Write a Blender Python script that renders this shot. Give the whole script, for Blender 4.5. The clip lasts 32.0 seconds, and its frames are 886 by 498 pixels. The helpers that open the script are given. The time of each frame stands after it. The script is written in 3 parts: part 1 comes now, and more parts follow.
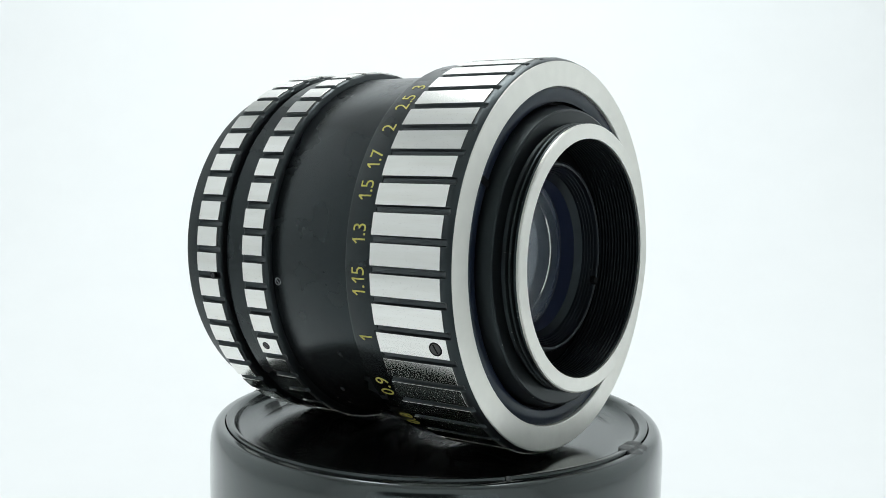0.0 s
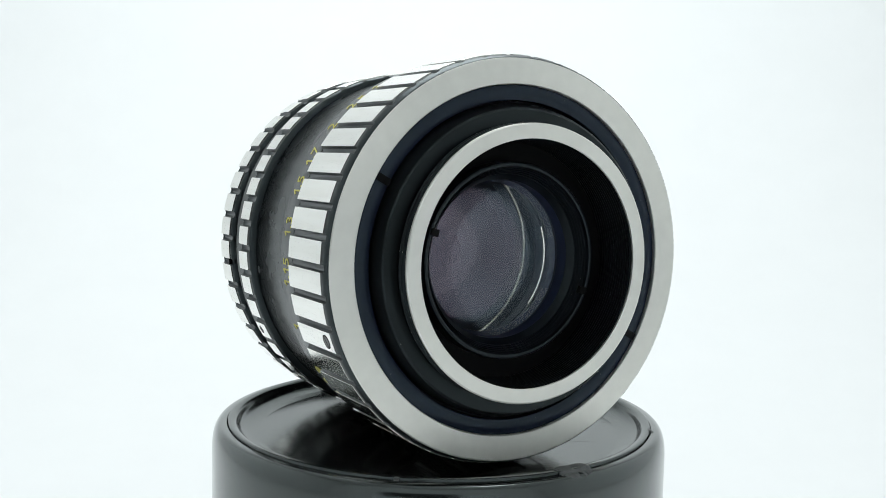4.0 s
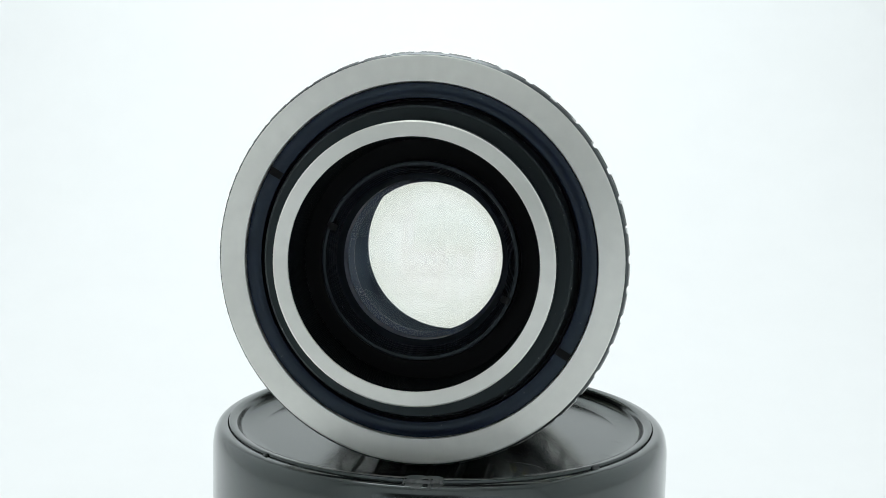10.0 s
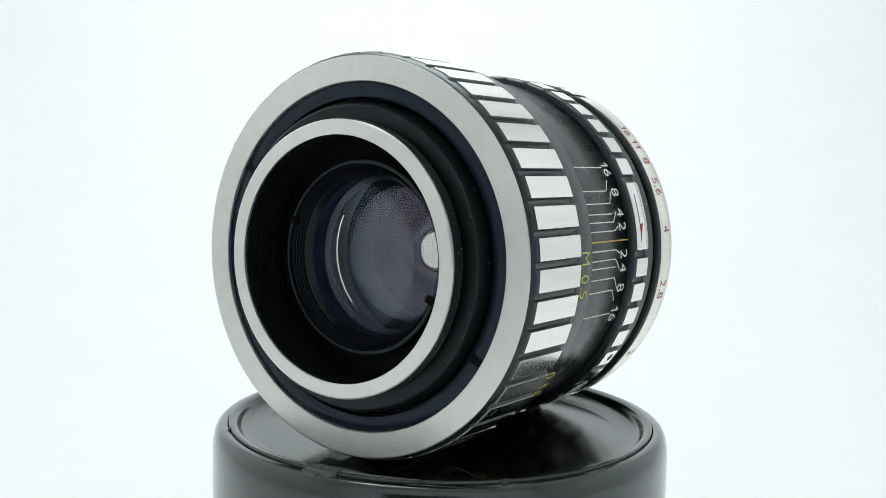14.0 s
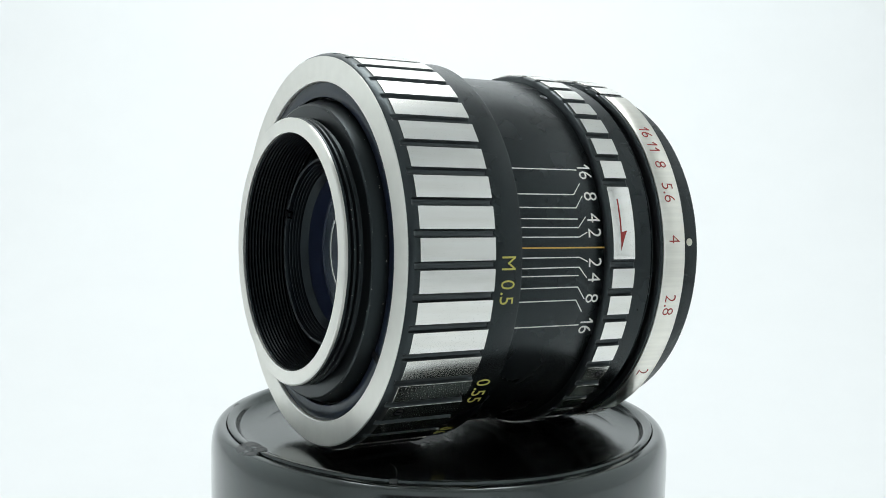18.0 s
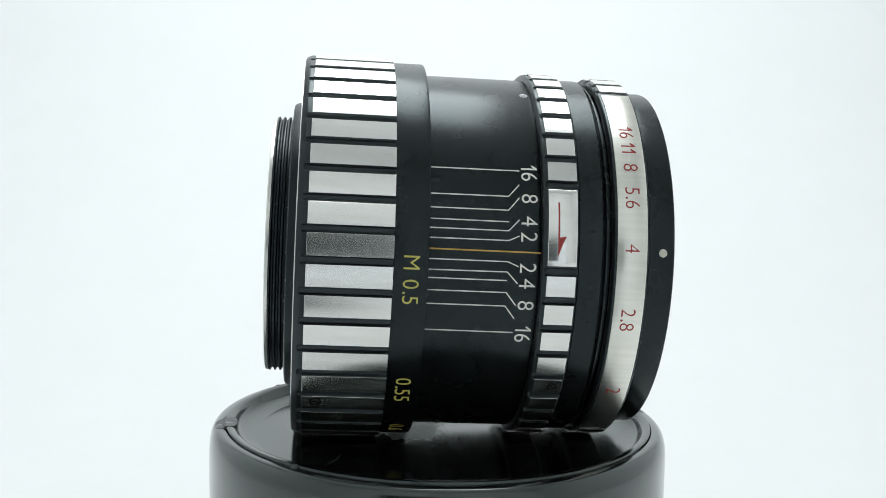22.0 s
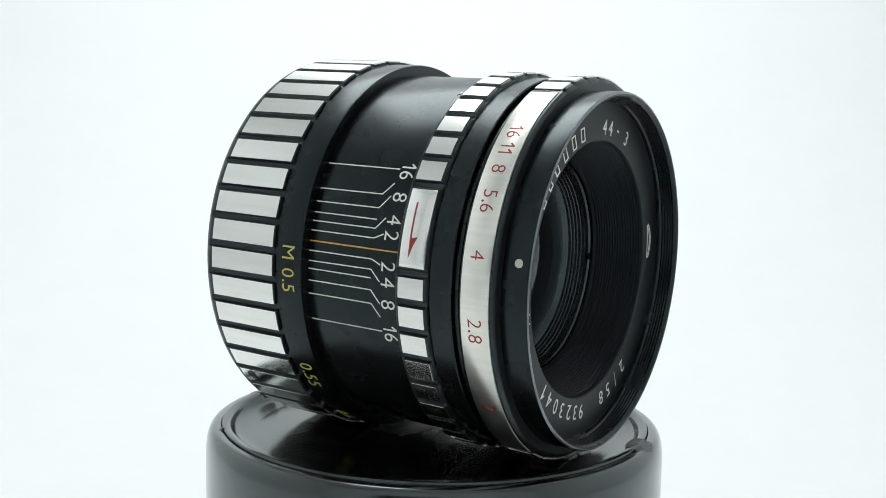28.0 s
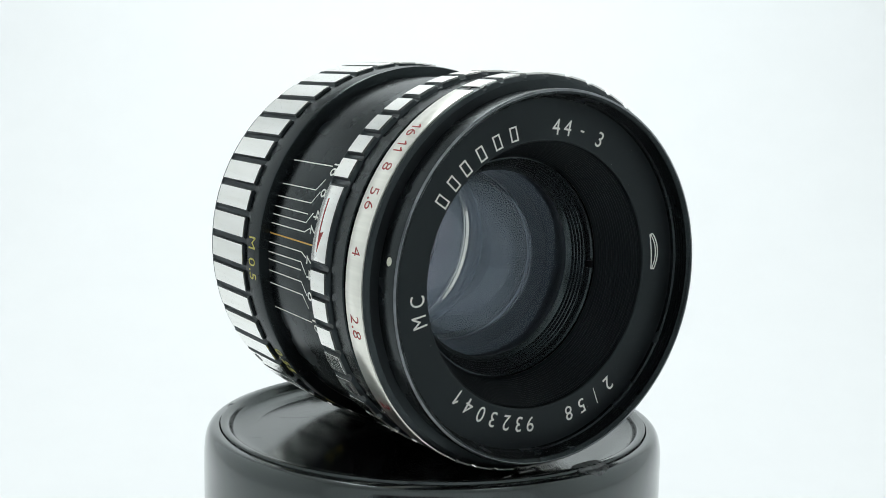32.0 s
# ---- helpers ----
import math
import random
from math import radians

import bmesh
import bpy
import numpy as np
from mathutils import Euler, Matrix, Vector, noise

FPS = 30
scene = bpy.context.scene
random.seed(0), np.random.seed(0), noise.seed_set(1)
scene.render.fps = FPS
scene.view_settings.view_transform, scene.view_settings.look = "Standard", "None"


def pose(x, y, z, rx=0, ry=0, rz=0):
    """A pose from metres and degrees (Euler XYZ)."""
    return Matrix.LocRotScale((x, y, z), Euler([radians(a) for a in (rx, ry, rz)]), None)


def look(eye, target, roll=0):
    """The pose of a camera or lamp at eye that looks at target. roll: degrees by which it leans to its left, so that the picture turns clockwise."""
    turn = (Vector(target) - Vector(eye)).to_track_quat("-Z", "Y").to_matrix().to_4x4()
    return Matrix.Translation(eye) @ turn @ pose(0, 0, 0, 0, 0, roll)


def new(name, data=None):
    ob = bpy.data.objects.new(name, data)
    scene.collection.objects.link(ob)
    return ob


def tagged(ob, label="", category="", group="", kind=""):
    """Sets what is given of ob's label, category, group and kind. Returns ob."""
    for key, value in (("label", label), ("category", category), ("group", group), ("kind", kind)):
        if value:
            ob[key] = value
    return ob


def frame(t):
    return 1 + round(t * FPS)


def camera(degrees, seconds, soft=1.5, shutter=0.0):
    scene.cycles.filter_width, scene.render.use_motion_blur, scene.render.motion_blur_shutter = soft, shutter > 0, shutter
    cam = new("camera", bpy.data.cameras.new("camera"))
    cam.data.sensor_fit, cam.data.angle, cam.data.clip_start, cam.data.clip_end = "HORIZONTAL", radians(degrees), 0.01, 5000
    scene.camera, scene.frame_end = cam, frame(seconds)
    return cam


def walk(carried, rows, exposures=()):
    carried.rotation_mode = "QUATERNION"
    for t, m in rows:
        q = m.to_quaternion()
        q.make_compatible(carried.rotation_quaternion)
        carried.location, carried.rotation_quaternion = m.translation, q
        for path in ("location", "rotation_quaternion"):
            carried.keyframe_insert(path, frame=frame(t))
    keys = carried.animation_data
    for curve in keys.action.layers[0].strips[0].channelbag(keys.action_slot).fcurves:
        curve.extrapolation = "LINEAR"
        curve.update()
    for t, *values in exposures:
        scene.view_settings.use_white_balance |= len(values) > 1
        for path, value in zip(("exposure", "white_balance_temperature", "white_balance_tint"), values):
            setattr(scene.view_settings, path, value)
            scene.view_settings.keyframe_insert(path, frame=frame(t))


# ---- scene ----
# ---------------------------------------------------------------- camera
MM = 0.001
cam = camera(42.92, 32.0, soft=0.5)
EYE = Vector((0.0, -0.19002, 0.10847))
PITCH, YAW = radians(6.7037), radians(0.2773)
AHEAD = Vector((math.cos(PITCH) * math.sin(YAW), math.cos(PITCH) * math.cos(YAW), -math.sin(PITCH)))
VIEW = look(EYE, EYE + AHEAD, 1.189)
walk(cam, [(0.0, VIEW), (32.0, VIEW)], exposures=[(0.0, 2.2), (18.0, 2.2), (24.0, 2.13), (28.0, 2.2), (32.0, 2.2)])

# ---------------------------------------------------------------- light: LED panel of a white photo box
# even fill that enters through the opening of the front wall
world = bpy.data.worlds.new("room_light")
scene.world = world
world.use_nodes = True
world.node_tree.nodes["Background"].inputs[0].default_value = (0.86, 0.95, 1.0, 1)
world.node_tree.nodes["Background"].inputs[1].default_value = 0.17


def area_lamp(name, size_x, size_y, watts, eye, target):
    data = bpy.data.lights.new(name, "AREA")
    data.shape, data.size, data.size_y, data.energy = "RECTANGLE", size_x, size_y, watts
    data.color = (0.935, 0.988, 1.0)
    lamp = new(name, data)
    lamp.matrix_world = look(eye, target)
    return lamp


area_lamp("led_panel_lamp", 0.34, 0.36, 0.54, (-0.01, 0.21, 0.585), (-0.01, 0.22, 0.0))

# ---------------------------------------------------------------- materials


def material(name, colour, rough=0.5, metal=0.0, spec=0.5, coat=0.0, grain=0.0, grain_scale=900.0,
             stretch=(1, 1, 1), bump=0.0, rough_var=0.0, wear=0.0, wear_colour=(0.3, 0.3, 0.3), aniso=0.0, turn=0.25, dust=0.0, sheen=(1, 1, 1)):
    m = bpy.data.materials.new(name)
    m.use_nodes = True
    nt = m.node_tree
    b = nt.nodes["Principled BSDF"]
    b.inputs["Base Color"].default_value = (*colour, 1)
    b.inputs["Roughness"].default_value = rough
    b.inputs["Metallic"].default_value = metal
    b.inputs["Specular IOR Level"].default_value = spec
    b.inputs["Specular Tint"].default_value = (*sheen, 1)
    b.inputs["Coat Weight"].default_value = coat
    b.inputs["Coat Roughness"].default_value = rough
    if aniso:
        b.inputs["Anisotropic"].default_value = aniso
        b.inputs["Anisotropic Rotation"].default_value = turn
        tan = nt.nodes.new("ShaderNodeTangent")
        tan.direction_type, tan.axis = "RADIAL", "Y"
        nt.links.new(tan.outputs["Tangent"], b.inputs["Tangent"])
    co = nt.nodes.new("ShaderNodeTexCoord")
    mp = nt.nodes.new("ShaderNodeMapping")
    mp.inputs["Scale"].default_value = stretch
    nt.links.new(co.outputs["Object"], mp.inputs["Vector"])
    info = nt.nodes.new("ShaderNodeObjectInfo")
    nt.links.new(info.outputs["Random"], mp.inputs["Location"])
    n1 = nt.nodes.new("ShaderNodeTexNoise")
    n1.inputs["Scale"].default_value = grain_scale
    n1.inputs["Detail"].default_value = 3
    nt.links.new(mp.outputs["Vector"], n1.inputs["Vector"])
    n2 = nt.nodes.new("ShaderNodeTexNoise")
    n2.inputs["Scale"].default_value = 140
    n2.inputs["Detail"].default_value = 3
    nt.links.new(co.outputs["Object"], n2.inputs["Vector"])
    if grain or wear:
        mix = nt.nodes.new("ShaderNodeMix")
        mix.data_type = "RGBA"
        mix.inputs["A"].default_value = (*[c * (1 - grain) for c in colour], 1)
        mix.inputs["B"].default_value = (*[min(1, c * (1 + grain)) for c in colour], 1)
        nt.links.new(n1.outputs["Fac"], mix.inputs["Factor"])
        out = mix.outputs["Result"]
        if wear:
            ramp = nt.nodes.new("ShaderNodeMapRange")
            ramp.inputs["From Min"].default_value = 0.66
            ramp.inputs["From Max"].default_value = 0.74
            ramp.inputs["To Max"].default_value = wear
            nt.links.new(n2.outputs["Fac"], ramp.inputs["Value"])
            mix2 = nt.nodes.new("ShaderNodeMix")
            mix2.data_type = "RGBA"
            nt.links.new(ramp.outputs["Result"], mix2.inputs["Factor"])
            nt.links.new(out, mix2.inputs["A"])
            mix2.inputs["B"].default_value = (*wear_colour, 1)
            out = mix2.outputs["Result"]
        if dust:
            n3 = nt.nodes.new("ShaderNodeTexNoise")
            n3.inputs["Scale"].default_value = 1900
            n3.inputs["Detail"].default_value = 1
            nt.links.new(co.outputs["Object"], n3.inputs["Vector"])
            cut = nt.nodes.new("ShaderNodeMapRange")
            cut.inputs["From Min"].default_value = 0.80
            cut.inputs["From Max"].default_value = 0.84
            cut.inputs["To Max"].default_value = dust
            nt.links.new(n3.outputs["Fac"], cut.inputs["Value"])
            mix3 = nt.nodes.new("ShaderNodeMix")
            mix3.data_type = "RGBA"
            nt.links.new(cut.outputs["Result"], mix3.inputs["Factor"])
            nt.links.new(out, mix3.inputs["A"])
            mix3.inputs["B"].default_value = (0.30, 0.30, 0.30, 1)
            out = mix3.outputs["Result"]
        nt.links.new(out, b.inputs["Base Color"])
    if rough_var:
        mr = nt.nodes.new("ShaderNodeMapRange")
        mr.inputs["To Min"].default_value = max(0.02, rough - rough_var)
        mr.inputs["To Max"].default_value = rough + rough_var
        nt.links.new(n2.outputs["Fac"], mr.inputs["Value"])
        nt.links.new(mr.outputs["Result"], b.inputs["Roughness"])
    if bump:
        bp = nt.nodes.new("ShaderNodeBump")
        bp.inputs["Strength"].default_value = bump
        bp.inputs["Distance"].default_value = 0.00003
        nt.links.new(n1.outputs["Fac"], bp.inputs["Height"])
        nt.links.new(bp.outputs["Normal"], b.inputs["Normal"])
    return m


COOL = (0.80, 0.97, 1.0)
ANODISED = material("black_anodised", (0.0036, 0.004, 0.0046), 0.27, 0.0, 0.45, grain=0.15, grain_scale=2600, bump=0.04, rough_var=0.03, wear=0.02, wear_colour=(0.016, 0.016, 0.018), dust=0.6, sheen=COOL)
COLLAR = material("collar_black", (0.0045, 0.0052, 0.006), 0.34, 0.0, 0.42, grain=0.2, grain_scale=1500, bump=0.08, dust=0.6, sheen=COOL)
CELL_BLUE = material("blue_cell_enamel", (0.017, 0.025, 0.060), 0.32, 0.0, 0.5, grain=0.15, grain_scale=1200)
MATT = material("matt_black", (0.0038, 0.0044, 0.0052), 0.38, 0.0, 0.18, grain=0.2, grain_scale=1500, bump=0.1, dust=0.6, sheen=COOL)
NAME_BLACK = material("name_ring_black", (0.008, 0.009, 0.0098), 0.42, 0.0, 0.33, grain=0.25, grain_scale=900, bump=0.08, dust=0.6, sheen=COOL)
RING_BLACK = material("ring_black", (0.005, 0.006, 0.009), 0.28, 0.0, 0.35, grain=0.2, grain_scale=1500, bump=0.1, dust=0.6, sheen=COOL)
# grey-blue lifted in colour to give the soft haze inside the glass
EDGE_HAZE = material("lens_edge_paint", (0.085, 0.098, 0.118), 0.6, 0.0, 0.3, grain=0.15, grain_scale=800)
STEP_BLACK = material("stepped_ring_black", (0.010, 0.011, 0.012), 0.26, 0.0, 0.9, grain=0.2, grain_scale=1500, bump=0.05, sheen=COOL)
HOOD = material("hood_black", (0.005, 0.0056, 0.0062), 0.38, 0.0, 0.2, grain=0.2, grain_scale=1500, bump=0.08, sheen=COOL)
BAFFLE = material("baffle_black", (0.003, 0.003, 0.0035), 0.5, 0.0, 0.12, grain=0.2, grain_scale=1500)
GROOVE = material("groove_black", (0.012, 0.0125, 0.0135), 0.33, 0.0, 0.6, grain=0.2, grain_scale=2000, bump=0.1, sheen=COOL)
BLUED = material("blue_black_enamel", (0.0055, 0.009, 0.023), 0.28, 0.0, 0.42, grain=0.2, grain_scale=1200, bump=0.15, wear=0.15, wear_colour=(0.06, 0.07, 0.09), dust=0.6, sheen=COOL)
ALLOY = material("brushed_alloy", (0.93, 0.912, 0.845), 0.2, 1.0, grain=0.16, grain_scale=750, stretch=(1, 0.08, 1))
BAND_ALLOY = material("satin_alloy", (0.885, 0.865, 0.79), 0.31, 1.0, grain=0.12, grain_scale=1500, stretch=(1, 0.07, 1), rough_var=0.05)
TURNED = material("turned_alloy", (0.89, 0.88, 0.825), 0.38, 1.0, grain=0.06, grain_scale=420, bump=0.05, rough_var=0.05, aniso=0.85)
GLINT_METAL = material("polished_edge", (0.80, 0.80, 0.78), 0.10, 1.0, grain=0.1, grain_scale=900)
WHITE_PAINT = material("white_paint", (0.86, 0.85, 0.79), 0.6, grain=0.12, grain_scale=3000)
CREAM_PAINT = material("cream_paint", (0.74, 0.72, 0.60), 0.5, grain=0.12, grain_scale=3000)
YELLOW_PAINT = material("yellow_paint", (0.62, 0.56, 0.13), 0.6, grain=0.15, grain_scale=3000)
ORANGE_PAINT = material("orange_paint", (0.66, 0.40, 0.08), 0.6, grain=0.1, grain_scale=3000)
RED_PAINT = material("red_paint", (0.36, 0.035, 0.03), 0.55, grain=0.25, grain_scale=3500)
DUST = material("pale_dust", (0.42, 0.42, 0.40), 0.8, grain=0.3, grain_scale=3000)
SCREW = material("dark_screw_steel", (0.09, 0.09, 0.09), 0.35, 0.9, grain=0.2, grain_scale=2500)
PLASTIC = material("glossy_black_plastic", (0.005, 0.0058, 0.006), 0.165, 0.0, 0.95, grain=0.25, grain_scale=450, bump=0.16, rough_var=0.03, wear=0.12, wear_colour=(0.03, 0.03, 0.03), dust=0.6, sheen=(0.88, 1.0, 0.98))
PLASTIC_SIDE = material("satin_black_plastic", (0.006, 0.0068, 0.007), 0.16, 0.0, 1.0, coat=0.4, grain=0.25, grain_scale=700, bump=0.03, rough_var=0.05, wear=0.15, wear_colour=(0.03, 0.03, 0.03), dust=0.6, sheen=(0.88, 1.0, 0.98))
CHIPPED = material("chipped_plastic", (0.062, 0.068, 0.067), 0.45, 0.0, 0.8, grain=0.35, grain_scale=1800, bump=0.5)
PALE_METAL = material("worn_bare_edge", (0.23, 0.24, 0.25), 0.28, 1.0, grain=0.5, grain_scale=500)
PAPER = material("white_box_lining", (0.80, 0.81, 0.81), 0.9, 0.0, 0.2, grain=0.015, grain_scale=60, bump=0.05)


def rubbed_plastic():
    """The lid's plastic, rubbed dull in streaky clouds that thin out from the middle of the patch."""
    m = material("rubbed_plastic", (0.005, 0.0058, 0.006), 0.165, 0.0, 0.95, bump=0.0, sheen=(0.88, 1.0, 0.98))
    nt = m.node_tree
    b = nt.nodes["Principled BSDF"]
    co = nt.nodes.new("ShaderNodeTexCoord")
    near = nt.nodes.new("ShaderNodeMapping")
    near.vector_type = "TEXTURE"
    near.inputs["Location"].default_value = (SCUFF_X * MM, SCUFF_Y * MM, 0)
    near.inputs["Scale"].default_value = (13 * MM, 10 * MM, 1)
    nt.links.new(co.outputs["Object"], near.inputs["Vector"])
    ball = nt.nodes.new("ShaderNodeTexGradient")
    ball.gradient_type = "SPHERICAL"
    nt.links.new(near.outputs["Vector"], ball.inputs["Vector"])
    streak = nt.nodes.new("ShaderNodeMapping")
    streak.inputs["Rotation"].default_value = (0, 0, radians(24))
    streak.inputs["Scale"].default_value = (0.45, 1.3, 1)
    nt.links.new(co.outputs["Object"], streak.inputs["Vector"])
    cloud = nt.nodes.new("ShaderNodeTexNoise")
    cloud.inputs["Scale"].default_value = 330
    cloud.inputs["Detail"].default_value = 7
    cloud.inputs["Roughness"].default_value = 0.62
    nt.links.new(streak.outputs["Vector"], cloud.inputs["Vector"])
    both = nt.nodes.new("ShaderNodeMath")
    both.operation = "MULTIPLY"
    nt.links.new(ball.outputs["Fac"], both.inputs[0])
    nt.links.new(cloud.outputs["Fac"], both.inputs[1])
    fac = nt.nodes.new("ShaderNodeMapRange")
    fac.inputs["From Min"].default_value = 0.14
    fac.inputs["From Max"].default_value = 0.30
    nt.links.new(both.outputs["Value"], fac.inputs["Value"])
    mix = nt.nodes.new("ShaderNodeMix")
    mix.data_type = "RGBA"
    mix.inputs["A"].default_value = (0.005, 0.0058, 0.006, 1)
    mix.inputs["B"].default_value = (0.06, 0.063, 0.063, 1)
    nt.links.new(fac.outputs["Result"], mix.inputs["Factor"])
    nt.links.new(mix.outputs["Result"], b.inputs["Base Color"])
    dull = nt.nodes.new("ShaderNodeMapRange")
    dull.inputs["To Min"].default_value = 0.165
    dull.inputs["To Max"].default_value = 0.38
    nt.links.new(fac.outputs["Result"], dull.inputs["Value"])
    nt.links.new(dull.outputs["Result"], b.inputs["Roughness"])
    rise = nt.nodes.new("ShaderNodeBump")
    nt.links.new(fac.outputs["Result"], rise.inputs["Strength"])
    rise.inputs["Distance"].default_value = 0.0007
    nt.links.new(cloud.outputs["Fac"], rise.inputs["Height"])
    nt.links.new(rise.outputs["Normal"], b.inputs["Normal"])
    return m


SCUFF_X, SCUFF_Y = -0.3, -4.8
RUBBED = rubbed_plastic()


def glass(name, tint, coat_tint, level, ior=1.62):
    m = bpy.data.materials.new(name)
    m.use_nodes = True
    b = m.node_tree.nodes["Principled BSDF"]
    b.inputs["Base Color"].default_value = (*tint, 1)
    b.inputs["Roughness"].default_value = 0.0
    b.inputs["IOR"].default_value = ior
    b.inputs["Transmission Weight"].default_value = 1.0
    b.inputs["Specular IOR Level"].default_value = level
    b.inputs["Specular Tint"].default_value = (*coat_tint, 1)
    return m


GLASS_BLUE = glass("coated_glass_blue", (1.0, 1.0, 1.0), (0.62, 0.75, 1.0), 0.008)
GLASS_GREEN = glass("coated_glass_green", (1.0, 1.0, 1.0), (0.66, 0.82, 1.0), 0.020)
GLASS_VIOLET = glass("coated_glass_violet", (1.0, 1.0, 1.0), (0.9, 0.55, 0.85), 0.008)
GLASS_TEAL = glass("coated_glass_teal", (1.0, 1.0, 1.0), (0.62, 0.80, 1.0), 0.012)

# ---------------------------------------------------------------- helpers for building


def part(name, bm, mat, parent, label="", basis=None, smooth=40):
    """One mesh object under a thing or under a part."""
    me = bpy.data.meshes.new(name)
    bmesh.ops.recalc_face_normals(bm, faces=bm.faces)
    if smooth:
        for f in bm.faces:
            f.smooth = True
        for e in bm.edges:
            if len(e.link_faces) != 2 or e.calc_face_angle(0) > radians(smooth):
                e.smooth = False
    bm.to_mesh(me)
    bm.free()
    me.materials.append(mat)
    ob = new(name, me)
    if parent:
        ob.parent = parent
    if basis is not None:
        ob.matrix_basis = basis
    if label:
        ob["label"] = label
    return ob


def repeat(ob, basis):
    """Another part on the same mesh."""
    twin = new(ob.name.split(".")[0], ob.data)
    twin.parent = ob.parent
    twin.matrix_basis = basis
    return twin


def point(s, r, phi):
    """Axial place and radius in mm, angle in degrees from the top towards +x."""
    a = radians(phi)
    return Vector((r * math.sin(a) * MM, s * MM, r * math.cos(a) * MM))


def spin(phi):
    return Matrix.Rotation(radians(phi), 4, "Y")


def lathe(profile, n=192, start=0.0, sweep=360.0, closed=True, bm=None):
    """A ring turned about the lens axis from (s, r) pairs in mm; closed joins the last pair to the first."""
    bm = bm or bmesh.new()
    full = sweep >= 359.9
    count = n if full else n + 1
    rows = []
    for i in range(count):
        a = start + sweep * i / n
        rows.append([bm.verts.new(point(s, r, a)) for s, r in profile])
    m = len(profile)
    for i in range(n):
        j = (i + 1) % count
        for k in range(m if closed else m - 1):
            q = (k + 1) % m
            bm.faces.new((rows[i][k], rows[i][q], rows[j][q], rows[j][k]))
    if not full and closed:
        bm.faces.new(rows[0])
        bm.faces.new(rows[-1])
    return bm


def ridges(s0, r0, s1, r1, count, depth):
    """(s, r) pairs of a row of fine ridges between two pairs."""
    out = []
    for i in range(count):
        for f, d in ((0.0, 0), (0.35, depth), (0.65, depth), (1.0, 0)):
            k = (i + f * 0.98) / count
            out.append((s0 + (s1 - s0) * k, r0 + (r1 - r0) * k + d))
    return out


def fluted(sections, phases, half, depth, per=7):
    """A ring whose outside is cut by rounded flutes at the angles given. sections: (s, r, inner r, cut 0..1)."""
    bm = bmesh.new()
    angles = []
    phases = sorted(p % 360 for p in phases)
    for i, p in enumerate(phases):
        nxt = phases[(i + 1) % len(phases)] + (360 if i + 1 == len(phases) else 0)
        for k in range(per):
            u = -1 + 2 * k / (per - 1)
            angles.append((p + half * u, math.sqrt(max(0, 1 - u * u)) ** 0.7))
        gap = nxt - half - (p + half)
        steps = max(1, int(gap / 3))
        for k in range(1, steps):
            angles.append((p + half + gap * k / steps, 0.0))
    rows = []
    for a, cut in angles:
        row = [bm.verts.new(point(s, r - depth * cut * c, a)) for s, r, c in sections]
        row += [bm.verts.new(point(s, r, a)) for s, r in ((sections[-1][0], 29.0), (sections[0][0], 29.0))]
        rows.append(row)
    m = len(rows[0])
    for i in range(len(rows)):
        j = (i + 1) % len(rows)
        for k in range(m):
            q = (k + 1) % m
            bm.faces.new((rows[i][k], rows[i][q], rows[j][q], rows[j][k]))
    return bm


def plate(s0, s1, r, a0, a1, thick=0.3, edge=0.03, steps=1):
    """A thin plate on the ring's outside with a small chamfer; flat for one step, curved for more."""
    bm = bmesh.new()
    top, mid, low = [], [], []
    da = math.degrees(edge / r)
    for i in range(steps + 1):
        k = i / steps
        at, ab = a0 + da + (a1 - a0 - 2 * da) * k, a0 + (a1 - a0) * k
        for rows, s_in, rr, a in ((top, edge, r, at), (mid, 0, r - edge * 0.8, ab), (low, 0, r - thick, ab)):
            rows.append((bm.verts.new(point(s0 + s_in, rr, a)), bm.verts.new(point(s1 - s_in, rr, a))))
    for i in range(steps):
        bm.faces.new((top[i][0], top[i][1], top[i + 1][1], top[i + 1][0]))
        for k in (0, 1):
            bm.faces.new((top[i][k], top[i + 1][k], mid[i + 1][k], mid[i][k]))
            bm.faces.new((mid[i][k], mid[i + 1][k], low[i + 1][k], low[i][k]))
    for i in (0, steps):
        bm.faces.new((top[i][0], top[i][1], mid[i][1], mid[i][0]))
        bm.faces.new((mid[i][0], mid[i][1], low[i][1], low[i][0]))
    return bm


def stroke(points, width, r, lift=0.035):
    """A painted line on the barrel through (s, angle) points, width in mm."""
    bm = bmesh.new()
    flat = [Vector((s, radians(a) * r)) for s, a in points]
    dense = [flat[0]]
    for p, q in zip(flat, flat[1:]):
        n = max(1, int((q - p).length / 1.5))
        dense += [p + (q - p) * (k / n) for k in range(1, n + 1)]
    pairs = []
    for i, p in enumerate(dense):
        d0 = (dense[i] - dense[i - 1]).normalized() if i else None
        d1 = (dense[i + 1] - dense[i]).normalized() if i + 1 < len(dense) else None
        d = ((d0 or d1) + (d1 or d0)).normalized()
        side = Vector((-d.y, d.x)) * width / 2
        pairs.append([bm.verts.new(point(v.x, r + h, math.degrees(v.y / r))) for v, h in
                      ((p + side, lift), (p - side, lift), (p - side, -0.05), (p + side, -0.05))])
    for a, b in zip(pairs, pairs[1:]):
        for k in range(4):
            q = (k + 1) % 4
            bm.faces.new((a[k], a[q], b[q], b[k]))
    bm.faces.new(pairs[0])
    bm.faces.new(pairs[-1])
    return bm


GLYPHS = {}


